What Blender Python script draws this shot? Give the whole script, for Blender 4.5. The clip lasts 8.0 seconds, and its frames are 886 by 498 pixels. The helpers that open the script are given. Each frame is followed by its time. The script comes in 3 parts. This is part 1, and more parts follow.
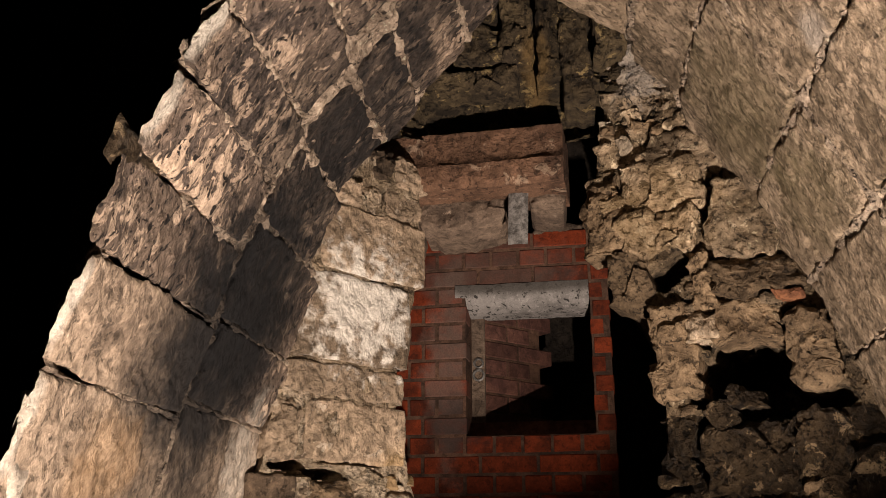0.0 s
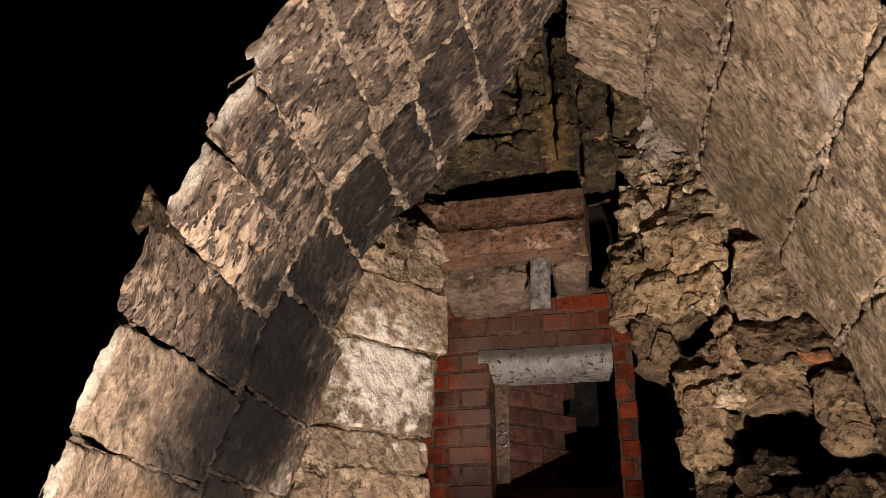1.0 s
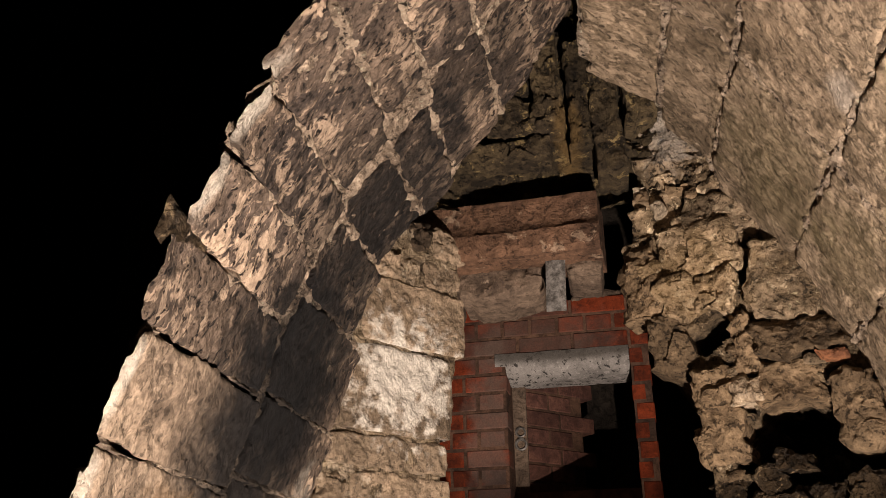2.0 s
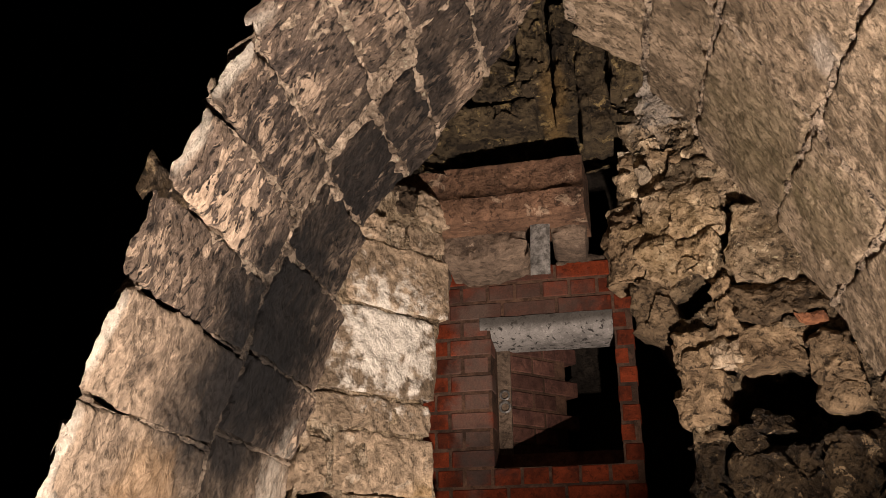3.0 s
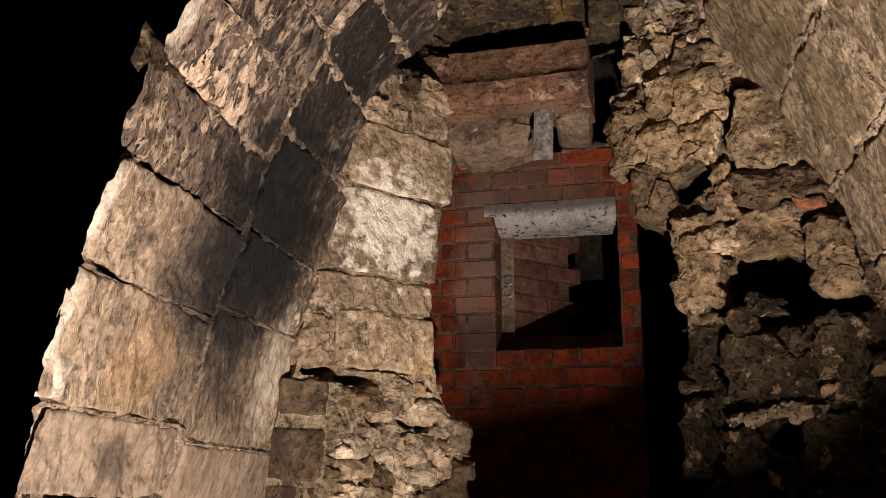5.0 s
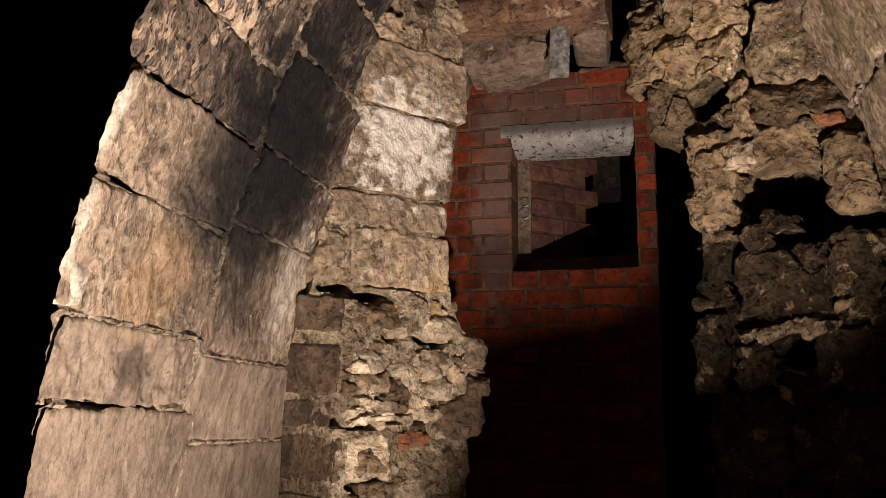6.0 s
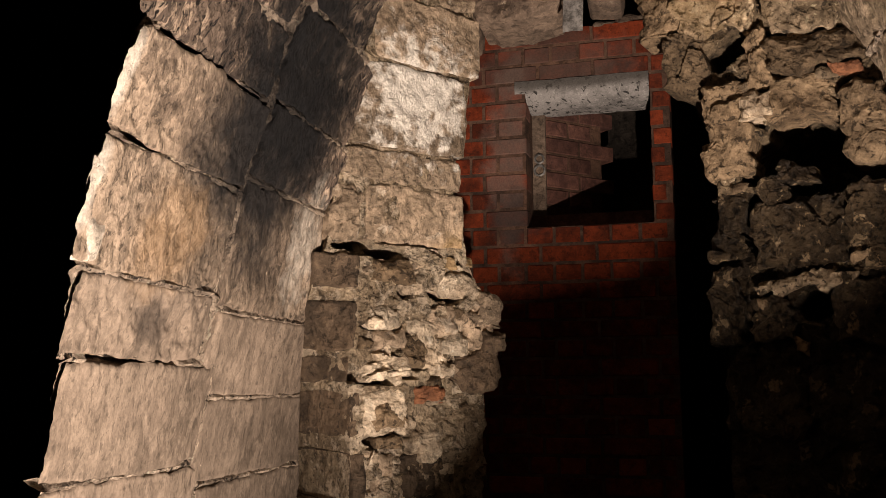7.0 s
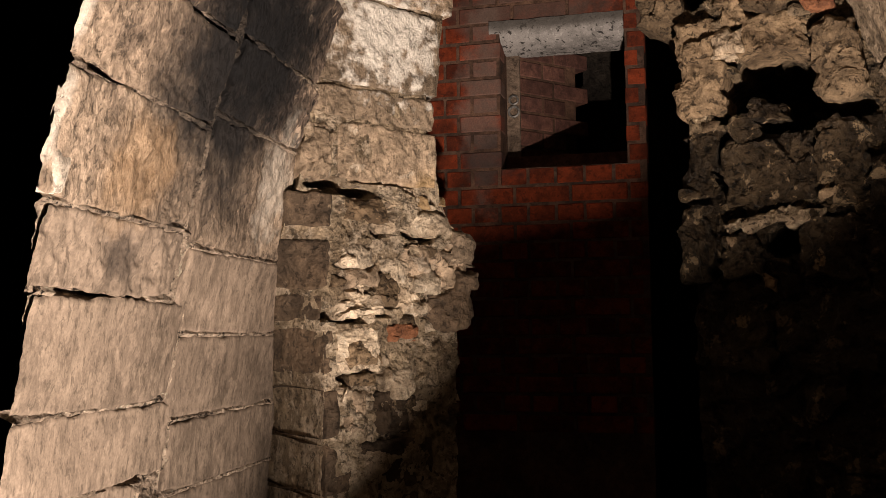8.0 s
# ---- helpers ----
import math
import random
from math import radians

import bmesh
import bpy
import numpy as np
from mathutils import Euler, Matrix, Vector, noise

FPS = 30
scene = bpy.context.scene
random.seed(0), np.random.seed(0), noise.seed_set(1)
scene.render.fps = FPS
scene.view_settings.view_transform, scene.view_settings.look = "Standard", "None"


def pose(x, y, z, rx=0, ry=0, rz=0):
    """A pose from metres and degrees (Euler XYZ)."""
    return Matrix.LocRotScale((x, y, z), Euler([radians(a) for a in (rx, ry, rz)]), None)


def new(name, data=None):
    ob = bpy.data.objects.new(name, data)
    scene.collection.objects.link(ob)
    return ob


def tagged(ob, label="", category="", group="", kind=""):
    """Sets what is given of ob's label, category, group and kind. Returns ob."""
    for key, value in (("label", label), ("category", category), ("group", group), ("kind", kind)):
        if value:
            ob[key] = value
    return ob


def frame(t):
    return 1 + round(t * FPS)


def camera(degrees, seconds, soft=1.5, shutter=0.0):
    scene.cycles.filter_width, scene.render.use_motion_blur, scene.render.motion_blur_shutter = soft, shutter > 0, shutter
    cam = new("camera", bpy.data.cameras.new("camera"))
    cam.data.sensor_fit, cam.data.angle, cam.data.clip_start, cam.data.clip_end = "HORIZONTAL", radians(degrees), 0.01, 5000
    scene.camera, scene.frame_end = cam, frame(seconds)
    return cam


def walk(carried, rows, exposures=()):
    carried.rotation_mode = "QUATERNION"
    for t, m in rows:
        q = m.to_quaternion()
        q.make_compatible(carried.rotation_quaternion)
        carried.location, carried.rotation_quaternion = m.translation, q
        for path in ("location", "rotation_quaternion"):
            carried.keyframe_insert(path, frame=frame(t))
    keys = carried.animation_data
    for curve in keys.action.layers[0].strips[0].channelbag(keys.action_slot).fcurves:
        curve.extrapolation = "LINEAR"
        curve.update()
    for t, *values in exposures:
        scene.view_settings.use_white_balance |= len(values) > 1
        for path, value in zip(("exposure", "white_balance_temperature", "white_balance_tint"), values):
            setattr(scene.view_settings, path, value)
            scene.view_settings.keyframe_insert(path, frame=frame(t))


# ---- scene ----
# A pointed stone archway in a dark cellar, lit by one work lamp on the floor behind an added low heap.
cam = camera(50.0, 8.0, soft=0.75)
PATH = [
    (0.0, -0.0, 0.0, 1.5, 108.5, 0.0, 7.5),
    (0.5, 0.0008, -0.0107, 1.4999, 110.921, -0.618, 7.759),
    (1.0, -0.0009, -0.0122, 1.5009, 112.351, 0.102, 8.926),
    (1.5, 0.0038, -0.034, 1.5029, 113.368, 0.42, 9.604),
    (1.7, -0.0074, -0.0313, 1.4975, 113.109, 0.733, 10.075),
    (2.8, 0.0009, -0.0292, 1.4702, 111.602, 0.686, 9.533),
    (3.0, 0.0096, -0.0315, 1.4634, 110.876, 0.658, 9.327),
    (3.5, 0.0149, -0.0334, 1.4531, 109.658, 0.806, 8.56),
    (4.0, 0.0384, -0.0417, 1.4454, 108.048, 0.346, 8.797),
    (4.5, 0.046, -0.0429, 1.4336, 106.385, 0.089, 9.298),
    (6.0, 0.0783, -0.039, 1.3758, 100.446, -0.281, 11.378),
    (6.5, 0.0801, -0.0296, 1.3627, 98.585, -0.039, 11.696),
    (7.0, 0.0874, -0.0385, 1.3562, 98.17, 0.227, 12.527),
    (7.5, 0.0967, -0.0407, 1.3396, 96.633, 0.411, 11.992),
    (8.0, 0.1049, -0.0369, 1.3235, 95.108, 0.508, 11.253),
]
walk(cam, [(t, pose(x, y, z, rx, ry, rz)) for t, x, y, z, rx, ry, rz in PATH])

# ---- light: one flood lamp, face up, in a cellar without daylight ----
world = bpy.data.worlds.new("cellar_dark")
world.use_nodes = True
world.node_tree.nodes["Background"].inputs[0].default_value = (0.5, 0.6, 0.8, 1)
world.node_tree.nodes["Background"].inputs[1].default_value = 0.0002
scene.world = world

flood = bpy.data.lights.new("flood_lamp", "AREA")
flood.shape, flood.size, flood.size_y = "RECTANGLE", 0.04, 0.18
flood.energy, flood.color = 285.0, (1.0, 0.83, 0.71)
flood_ob = new("flood_lamp", flood)
flood_ob.matrix_world = pose(0.40, 0.80, 0.12, 180, -7, 0)


# ---- materials ----
def mat(name):
    m = bpy.data.materials.new(name)
    m.use_nodes = True
    nt = m.node_tree
    b = nt.nodes["Principled BSDF"]
    return m, nt, b


def node(nt, kind, **inputs):
    n = nt.nodes.new(kind)
    for key, value in inputs.items():
        s = n.inputs[key.replace("_", " ")]
        if hasattr(value, "is_output"):
            nt.links.new(value, s)
        else:
            s.default_value = value
    return n


def math_node(nt, op, a, b=0.5, clamp=False):
    n = nt.nodes.new("ShaderNodeMath")
    n.operation, n.use_clamp = op, clamp
    for s, v in zip(n.inputs, (a, b)):
        if hasattr(v, "is_output"):
            nt.links.new(v, s)
        else:
            s.default_value = v
    return n.outputs[0]


def mix(nt, fac, a, b, blend="MIX"):
    n = nt.nodes.new("ShaderNodeMix")
    n.data_type, n.blend_type = "RGBA", blend
    for s, v in zip((n.inputs[0], n.inputs[6], n.inputs[7]), (fac, a, b)):
        if hasattr(v, "is_output"):
            nt.links.new(v, s)
        else:
            s.default_value = v if not isinstance(v, tuple) else (*v, 1)
    return n.outputs[2]


def ramp(nt, fac, lo, hi, a=0.0, b=1.0):
    n = nt.nodes.new("ShaderNodeMapRange")
    n.interpolation_type = "SMOOTHSTEP"
    nt.links.new(fac, n.inputs[0])
    for i, v in enumerate((lo, hi, a, b)):
        n.inputs[i + 1].default_value = v
    return n.outputs[0]


def tex(nt, pos, scale, detail=4.0, rough=0.6, dist=0.0, stretch=None, turn=(0, 0, 0)):
    if stretch:
        mp = nt.nodes.new("ShaderNodeMapping")
        nt.links.new(pos, mp.inputs[0])
        mp.inputs["Scale"].default_value = stretch
        mp.inputs["Rotation"].default_value = [radians(a) for a in turn]
        pos = mp.outputs[0]
    n = node(nt, "ShaderNodeTexNoise", Scale=scale, Detail=detail, Roughness=rough, Distortion=dist)
    nt.links.new(pos, n.inputs["Vector"])
    return n.outputs[0]


def blot(nt, pos, at, size, turn=0.0, ragged=0.35, scale=9.0, soft=0.5):
    """A stain or painted light, with a ragged outline: 1 inside, 0 outside; at and size in metres, turned about x."""
    mp = nt.nodes.new("ShaderNodeMapping")
    mp.vector_type = "TEXTURE"
    nt.links.new(pos, mp.inputs[0])
    mp.inputs["Location"].default_value, mp.inputs["Scale"].default_value = at, size
    mp.inputs["Rotation"].default_value = (radians(turn), 0, 0)
    ln = nt.nodes.new("ShaderNodeVectorMath")
    ln.operation = "LENGTH"
    nt.links.new(mp.outputs[0], ln.inputs[0])
    n = tex(nt, pos, scale, 6, 0.65)
    d = math_node(nt, "ADD", ln.outputs["Value"], math_node(nt, "MULTIPLY", math_node(nt, "SUBTRACT", n, 0.5), ragged * 4))
    return ramp(nt, d, 1.0 - soft, 1.0 + soft, 1.0, 0.0)


def stone(name, light, dark, pit=0.5, bump=1.0, stains=(), streak=(1, 1, 1), turn=(0, 0, 0), rough=0.85, fleck=None, fleck_at=0.62, vary=0.35, grain=1.0, flake=0.0, crust=(0.40, 0.30, 0.22), tool=0.5):
    """Weathered stone: broad tones, crisp flakes and pits, tooling relief; stains, painted glare and shade are (colour,
    strength, blot arguments).
    """
    m, nt, b = mat(name)
    geo = nt.nodes.new("ShaderNodeNewGeometry")
    pos = geo.outputs["Position"]
    rnd = nt.nodes.new("ShaderNodeObjectInfo").outputs["Random"]
    shift = nt.nodes.new("ShaderNodeVectorMath")
    shift.operation = "MULTIPLY_ADD"
    nt.links.new(pos, shift.inputs[0])
    shift.inputs[1].default_value = (1, 1, 1)
    comb = nt.nodes.new("ShaderNodeCombineXYZ")
    for i, k in enumerate((7.0, 13.0, 5.0)):
        nt.links.new(math_node(nt, "MULTIPLY", rnd, k), comb.inputs[i])
    nt.links.new(comb.outputs[0], shift.inputs[2])
    p = shift.outputs[0]
    long = tuple(1 + (c - 1) * 1.6 for c in streak)
    big = tex(nt, p, 4.0, 4, 0.55, 0.5)
    mid = tex(nt, p, 15.0 * grain, 8, 0.66, 0.35, streak, turn)
    chips = tex(nt, p, 42.0 * grain, 7, 0.68, 0.3, streak, turn)
    tooled = tex(nt, p, 34.0 * grain, 3, 0.5, 0.3, long, turn)
    fine = tex(nt, p, 170.0 * grain, 3, 0.65)
    col = mix(nt, ramp(nt, big, 0.36, 0.64), dark, light)
    col = mix(nt, math_node(nt, "MULTIPLY", ramp(nt, mid, 0.50, 0.58), 0.35), col, tuple(c * 1.3 for c in light))
    col = mix(nt, math_node(nt, "MULTIPLY", ramp(nt, mid, 0.38, 0.47, 1.0, 0.0), 0.45 * pit), col, tuple(c * 0.6 for c in dark))
    fl2 = None
    if flake:
        patchy = ramp(nt, tex(nt, p, 3.6, 3, 0.6), 0.36, 0.64, -0.06, 0.07)
        fl2 = ramp(nt, math_node(nt, "ADD", tex(nt, p, 19.0 * grain, 9, 0.70, 0.6, streak, turn), patchy), 0.53, 0.545)
        col = mix(nt, math_node(nt, "MULTIPLY", fl2, flake), col, crust)
    if fleck:
        fl = ramp(nt, tex(nt, p, 14.0, 8, 0.70, 0.4, streak, turn), fleck_at - 0.03, fleck_at + 0.0)
        col = mix(nt, math_node(nt, "MULTIPLY", fl, 0.75), col, fleck)
    tl = ramp(nt, tooled, 0.35, 0.65, 1.0 - 0.38 * tool, 1.0 + 0.30 * tool)
    col = mix(nt, 1.0, col, node(nt, "ShaderNodeCombineColor", Red=tl, Green=tl, Blue=tl).outputs[0], "MULTIPLY")
    deep = ramp(nt, chips, 0.405, 0.435, 1.0, 0.0)
    col = mix(nt, math_node(nt, "MULTIPLY", deep, min(1.0, pit * 1.1)), col, tuple(c * 0.2 for c in dark))
    col = mix(nt, math_node(nt, "MULTIPLY", ramp(nt, chips, 0.60, 0.63), pit * 0.6), col, tuple(min(0.6, c * 1.6) for c in light))
    tone = ramp(nt, rnd, 0.0, 1.0, 1.0 - vary, 1.0 + vary * 0.6)
    col = mix(nt, 1.0, col, node(nt, "ShaderNodeCombineColor", Red=tone, Green=tone, Blue=tone).outputs[0], "MULTIPLY")
    for colour, strength, at, size, angle, ragged, scale in stains:
        k = math_node(nt, "MULTIPLY", blot(nt, pos, at, size, angle, ragged, scale), strength)
        col = mix(nt, k, col, colour)
    grit = ramp(nt, fine, 0.3, 0.7, 0.84, 1.14)
    col = mix(nt, 1.0, col, node(nt, "ShaderNodeCombineColor", Red=grit, Green=grit, Blue=grit).outputs[0], "MULTIPLY")
    nt.links.new(col, b.inputs["Base Color"])
    b.inputs["Roughness"].default_value = rough
    b.inputs["Specular IOR Level"].default_value = 0.18
    h = math_node(nt, "ADD", math_node(nt, "MULTIPLY", ramp(nt, mid, 0.3, 0.7), 1.0), math_node(nt, "ADD", math_node(nt, "MULTIPLY", fine, 0.10), math_node(nt, "MULTIPLY", deep, -0.55)))
    h = math_node(nt, "ADD", h, math_node(nt, "MULTIPLY", tooled, 1.3 * tool))
    if fl2:
        h = math_node(nt, "ADD", h, math_node(nt, "MULTIPLY", fl2, 0.35))
    bp = node(nt, "ShaderNodeBump", Strength=min(1.0, 0.9 * bump), Distance=0.020 * bump)
    nt.links.new(h, bp.inputs["Height"])
    nt.links.new(bp.outputs[0], b.inputs["Normal"])
    return m


SOOT = (0.0045, 0.0043, 0.0048)
LIME_AND_GLARE = (0.50, 0.45, 0.38)
OCHRE = (0.25, 0.155, 0.055)
stains_and_glare = (
    (SOOT, 0.97, (-0.86, 2.09, 1.97), (0.6, 0.34, 0.33), -12, 0.35, 7.0),
    (SOOT, 0.90, (-0.74, 2.23, 2.18), (0.6, 0.26, 0.26), -20, 0.45, 9.0),
    (SOOT, 0.72, (-0.50, 2.18, 2.56), (0.6, 0.30, 0.26), 10, 0.65, 12.0),
    (SOOT, 0.45, (-0.30, 1.98, 2.88), (0.6, 0.25, 0.16), 10, 0.65, 12.0),
    (SOOT, 0.42, (-0.45, 2.20, 2.60), (0.7, 0.42, 0.50), 0, 0.7, 9.0),
    (SOOT, 0.55, (-0.97, 1.80, 1.49), (0.5, 0.06, 0.05), 0, 0.40, 14.0),
    # pale smear that paints the glare streak on the back blocks
    (LIME_AND_GLARE, 0.45, (-0.90, 2.50, 1.76), (0.5, 0.09, 0.15), 0, 0.75, 18.0),
    ((0.26, 0.16, 0.08), 0.40, (-0.93, 1.78, 1.67), (0.5, 0.14, 0.10), 0, 0.6, 9.0),
    (LIME_AND_GLARE, 0.85, (-0.63, 1.44, 2.45), (0.5, 0.030, 0.07), 0, 0.5, 14.0),
    (LIME_AND_GLARE, 0.85, (-0.72, 1.45, 2.29), (0.5, 0.035, 0.06), 0, 0.5, 14.0),
    (LIME_AND_GLARE, 0.80, (-0.84, 1.44, 1.93), (0.5, 0.025, 0.07), 0, 0.5, 14.0),
    (LIME_AND_GLARE, 0.85, (-0.90, 1.455, 1.73), (0.5, 0.025, 0.08), 0, 0.5, 14.0),
)
M_ASHLAR = stone("sooty_sandstone", (0.17, 0.124, 0.092), (0.07, 0.053, 0.044), 1.0, 1.0, stains_and_glare, (1, 1.7, 0.8), (35, 0, 0), flake=0.92, crust=(0.47, 0.35, 0.255), vary=0.25)
M_ASHLAR_LOW = stone("smooth_sandstone", (0.165, 0.125, 0.093), (0.105, 0.079, 0.058), 0.4, 0.4, stains_and_glare, (1, 1.6, 0.7), (15, 0, 0), vary=0.12, flake=0.22, crust=(0.33, 0.255, 0.19), tool=0.25)
M_ASHLAR_MID = stone("tan_sandstone", (0.225, 0.168, 0.12), (0.125, 0.092, 0.066), 0.6, 0.8, stains_and_glare, (1, 1.5, 0.8), (30, 0, 0), flake=0.5, crust=(0.36, 0.275, 0.20), vary=0.15)
M_ASHLAR_RIGHT = stone("green_tinged_sandstone", (0.215, 0.16, 0.108), (0.115, 0.085, 0.055), 0.6, 0.9,
                       (((0.12, 0.098, 0.042), 0.35, (0.52, 2.45, 2.68), (0.3, 0.28, 0.20), 0, 0.6, 8.0),
                        ((0.12, 0.098, 0.042), 0.30, (0.62, 2.40, 2.42), (0.3, 0.20, 0.12), 0, 0.6, 8.0),
                        ((0.33, 0.28, 0.23), 0.95, (0.57, 1.87, 2.59), (0.10, 0.055, 0.045), 0, 0.20, 12.0)), (1, 1.25, 0.9), (-40, 0, 0), flake=0.55, crust=(0.40, 0.305, 0.215), vary=0.2)
M_MORTAR = stone("pale_lime_mortar", (0.46, 0.36, 0.27), (0.17, 0.125, 0.09), 1.0, 1.5, ((SOOT, 0.85, (-0.86, 2.10, 1.97), (0.6, 0.30, 0.31), -12, 0.5, 8.0),
                                                                                        (SOOT, 0.6, (-0.74, 2.23, 2.18), (0.6, 0.20, 0.22), -20, 0.5, 10.0)), vary=0.1, grain=1.3, flake=0.6, crust=(0.54, 0.425, 0.32))
M_PIER = stone("pier_sandstone", (0.31, 0.232, 0.16), (0.17, 0.125, 0.084), 0.5, 0.8, (
    ((0.62, 0.57, 0.50), 0.95, (-0.62, 2.80, 2.27), (0.15, 0.2, 0.15), 0, 1.3, 17.0),
    (OCHRE, 0.6, (-0.50, 2.95, 1.75), (0.10, 0.2, 0.08), 0, 0.5, 14.0)), fleck=(0.36, 0.30, 0.23), fleck_at=0.62)
M_LIME = stone("white_lime_plaster", (0.40, 0.355, 0.295), (0.26, 0.22, 0.175), 0.5, 0.6, vary=0.05, tool=0.2)
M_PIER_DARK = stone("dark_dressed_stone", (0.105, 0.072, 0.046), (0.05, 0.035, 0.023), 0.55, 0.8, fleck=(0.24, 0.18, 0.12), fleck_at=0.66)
M_CORE = stone("rubble_mortar", (0.33, 0.255, 0.17), (0.14, 0.10, 0.062), 0.6, 1.2, vary=0.0, flake=0.45, crust=(0.56, 0.46, 0.345))
M_PALE = stone("pale_rubble", (0.55, 0.45, 0.33), (0.33, 0.25, 0.17), 0.4, 1.0, vary=0.25)
M_RUBBLE = stone("ochre_rubble", (0.43, 0.32, 0.21), (0.155, 0.112, 0.068), 0.8, 1.0, (
    (OCHRE, 0.30, (0.25, 2.9, 2.55), (0.22, 0.5, 0.14), 0, 0.6, 12.0),
    ((0.34, 0.32, 0.30), 0.55, (0.28, 2.8, 3.12), (0.12, 0.5, 0.14), 0, 0.6, 20.0)), fleck=(0.62, 0.50, 0.34), fleck_at=0.59, vary=0.35)
M_BROWNSTONE = stone("brown_fieldstone", (0.20, 0.14, 0.084), (0.085, 0.057, 0.033), 0.7, 0.9, vary=0.4)
M_RUBBLECORE = stone("brown_rubble_core", (0.19, 0.138, 0.084), (0.07, 0.05, 0.03), 0.8, 1.2, vary=0.0, fleck=(0.46, 0.37, 0.25), fleck_at=0.62)
# low wall's shade and its glints are painted in; also the dark spur
M_DARKRUBBLE = stone("damp_dark_shaded_rubble", (0.055, 0.038, 0.022), (0.018, 0.012, 0.007), 0.8, 1.3, fleck=(0.26, 0.19, 0.115), fleck_at=0.60, rough=0.45)
M_UPPER = stone("mossy_dark_rubble", (0.09, 0.066, 0.036), (0.03, 0.022, 0.014), 0.7, 1.2, (
    (OCHRE, 0.4, (-0.06, 2.8, 3.10), (0.04, 0.5, 0.10), 0, 0.6, 22.0),), fleck=(0.30, 0.22, 0.10), fleck_at=0.61)
M_REDSTONE = stone("red_sandstone", (0.14, 0.078, 0.048), (0.06, 0.034, 0.022), 0.55, 0.8, vary=0.1, fleck=(0.28, 0.20, 0.14), fleck_at=0.63)
M_GREYSTONE = stone("grey_brown_stone", (0.15, 0.108, 0.078), (0.08, 0.057, 0.042), 0.4, 0.7, vary=0.2, fleck=(0.26, 0.20, 0.15), fleck_at=0.68)
M_BRICKBIT = stone("broken_red_brick", (0.27, 0.115, 0.055), (0.15, 0.062, 0.032), 0.3, 0.8)
# near-black colour holds the darkness of the unlit cellar and recess
M_VOID = stone("shade_black_cellar_stone", (0.035, 0.028, 0.021), (0.018, 0.014, 0.011), 0.4, 0.8, vary=0.0)
M_EARTH = stone("damp_earth", (0.03, 0.024, 0.018), (0.015, 0.012, 0.009), 0.5, 1.0, vary=0.0)
M_BRICK = stone("red_facing_brick", (0.145, 0.024, 0.007), (0.055, 0.011, 0.004), 0.35, 0.3, (
    ((0.05, 0.036, 0.03), 0.6, (-0.30, 3.7, 2.62), (0.35, 0.5, 0.09), 0, 0.8, 7.0),
    ((0.12, 0.088, 0.072), 0.65, (-0.46, 3.7, 2.28), (0.09, 0.5, 0.38), 0, 0.7, 8.0),
    ((0.085, 0.055, 0.043), 0.5, (-0.25, 3.7, 2.68), (0.25, 0.5, 0.10), 0, 0.6, 9.0),
    ((0.018, 0.015, 0.015), 0.6, (-0.42, 3.7, 2.02), (0.12, 0.5, 0.10), 0, 0.6, 16.0)), vary=0.22)
M_SOOTBRICK = stone("smoke_greyed_brick", (0.125, 0.058, 0.042), (0.065, 0.03, 0.024), 0.3, 0.4)
M_BLUEBRICK = stone("burnt_blue_brick", (0.03, 0.027, 0.03), (0.018, 0.016, 0.018), 0.2, 0.3)
M_BRICKMORTAR = stone("grey_brick_mortar", (0.095, 0.052, 0.034), (0.04, 0.023, 0.016), 0.3, 0.5, vary=0.0)
# dark top band paints the shade on the face above the lit underside
M_CONCRETE = stone("pitted_concrete", (0.22, 0.205, 0.193), (0.14, 0.13, 0.122), 0.9, 0.25, (((0.05, 0.044, 0.038), 0.85, (-0.15, 3.7, 2.59), (0.6, 0.5, 0.045), 0, 0.25, 12.0),), vary=0.0, grain=1.0, tool=0.1)


def steel():
    m, nt, b = mat("weathered_zinc")
    pos = nt.nodes.new("ShaderNodeNewGeometry").outputs["Position"]
    k = ramp(nt, tex(nt, pos, 45.0, 6, 0.7), 0.35, 0.7)
    nt.links.new(mix(nt, k, (0.05, 0.045, 0.04), (0.24, 0.225, 0.21)), b.inputs["Base Color"])
    nt.links.new(ramp(nt, k, 0.0, 1.0, 0.75, 0.5), b.inputs["Roughness"])
    b.inputs["Metallic"].default_value = 0.25
    return m


M_STRAP = steel()


# ---- building helpers ----
def put(name, bm, material, parent=None, label="", smooth=True):
    me = bpy.data.meshes.new(name)
    bmesh.ops.recalc_face_normals(bm, faces=bm.faces)
    for e in bm.edges:
        e.smooth = not (len(e.link_faces) == 2 and e.calc_face_angle(0.0) > 0.66)
    bm.to_mesh(me)
    bm.free()
    for p in me.polygons:
        p.use_smooth = smooth
    me.materials.append(material)
    ob = new(name, me)
    if parent:
        ob.parent = parent
    if label:
        ob["label"] = label
    return ob


def sheet(fn, nu, nv, flip=False):
    """A grid of fn(a, b) over the unit square."""
    bm = bmesh.new()
    g = [[bm.verts.new(fn(i / nu, j / nv)) for i in range(nu + 1)] for j in range(nv + 1)]
    for j in range(nv):
        for i in range(nu):
            q = (g[j][i], g[j][i + 1], g[j + 1][i + 1], g[j + 1][i])
            bm.faces.new(q[::-1] if flip else q)
    return bm


def fr(p, s, octaves=4):
    """Fractal noise at s waves a metre."""
    return noise.fractal(Vector(p) * s, 0.9, 2.1, octaves)


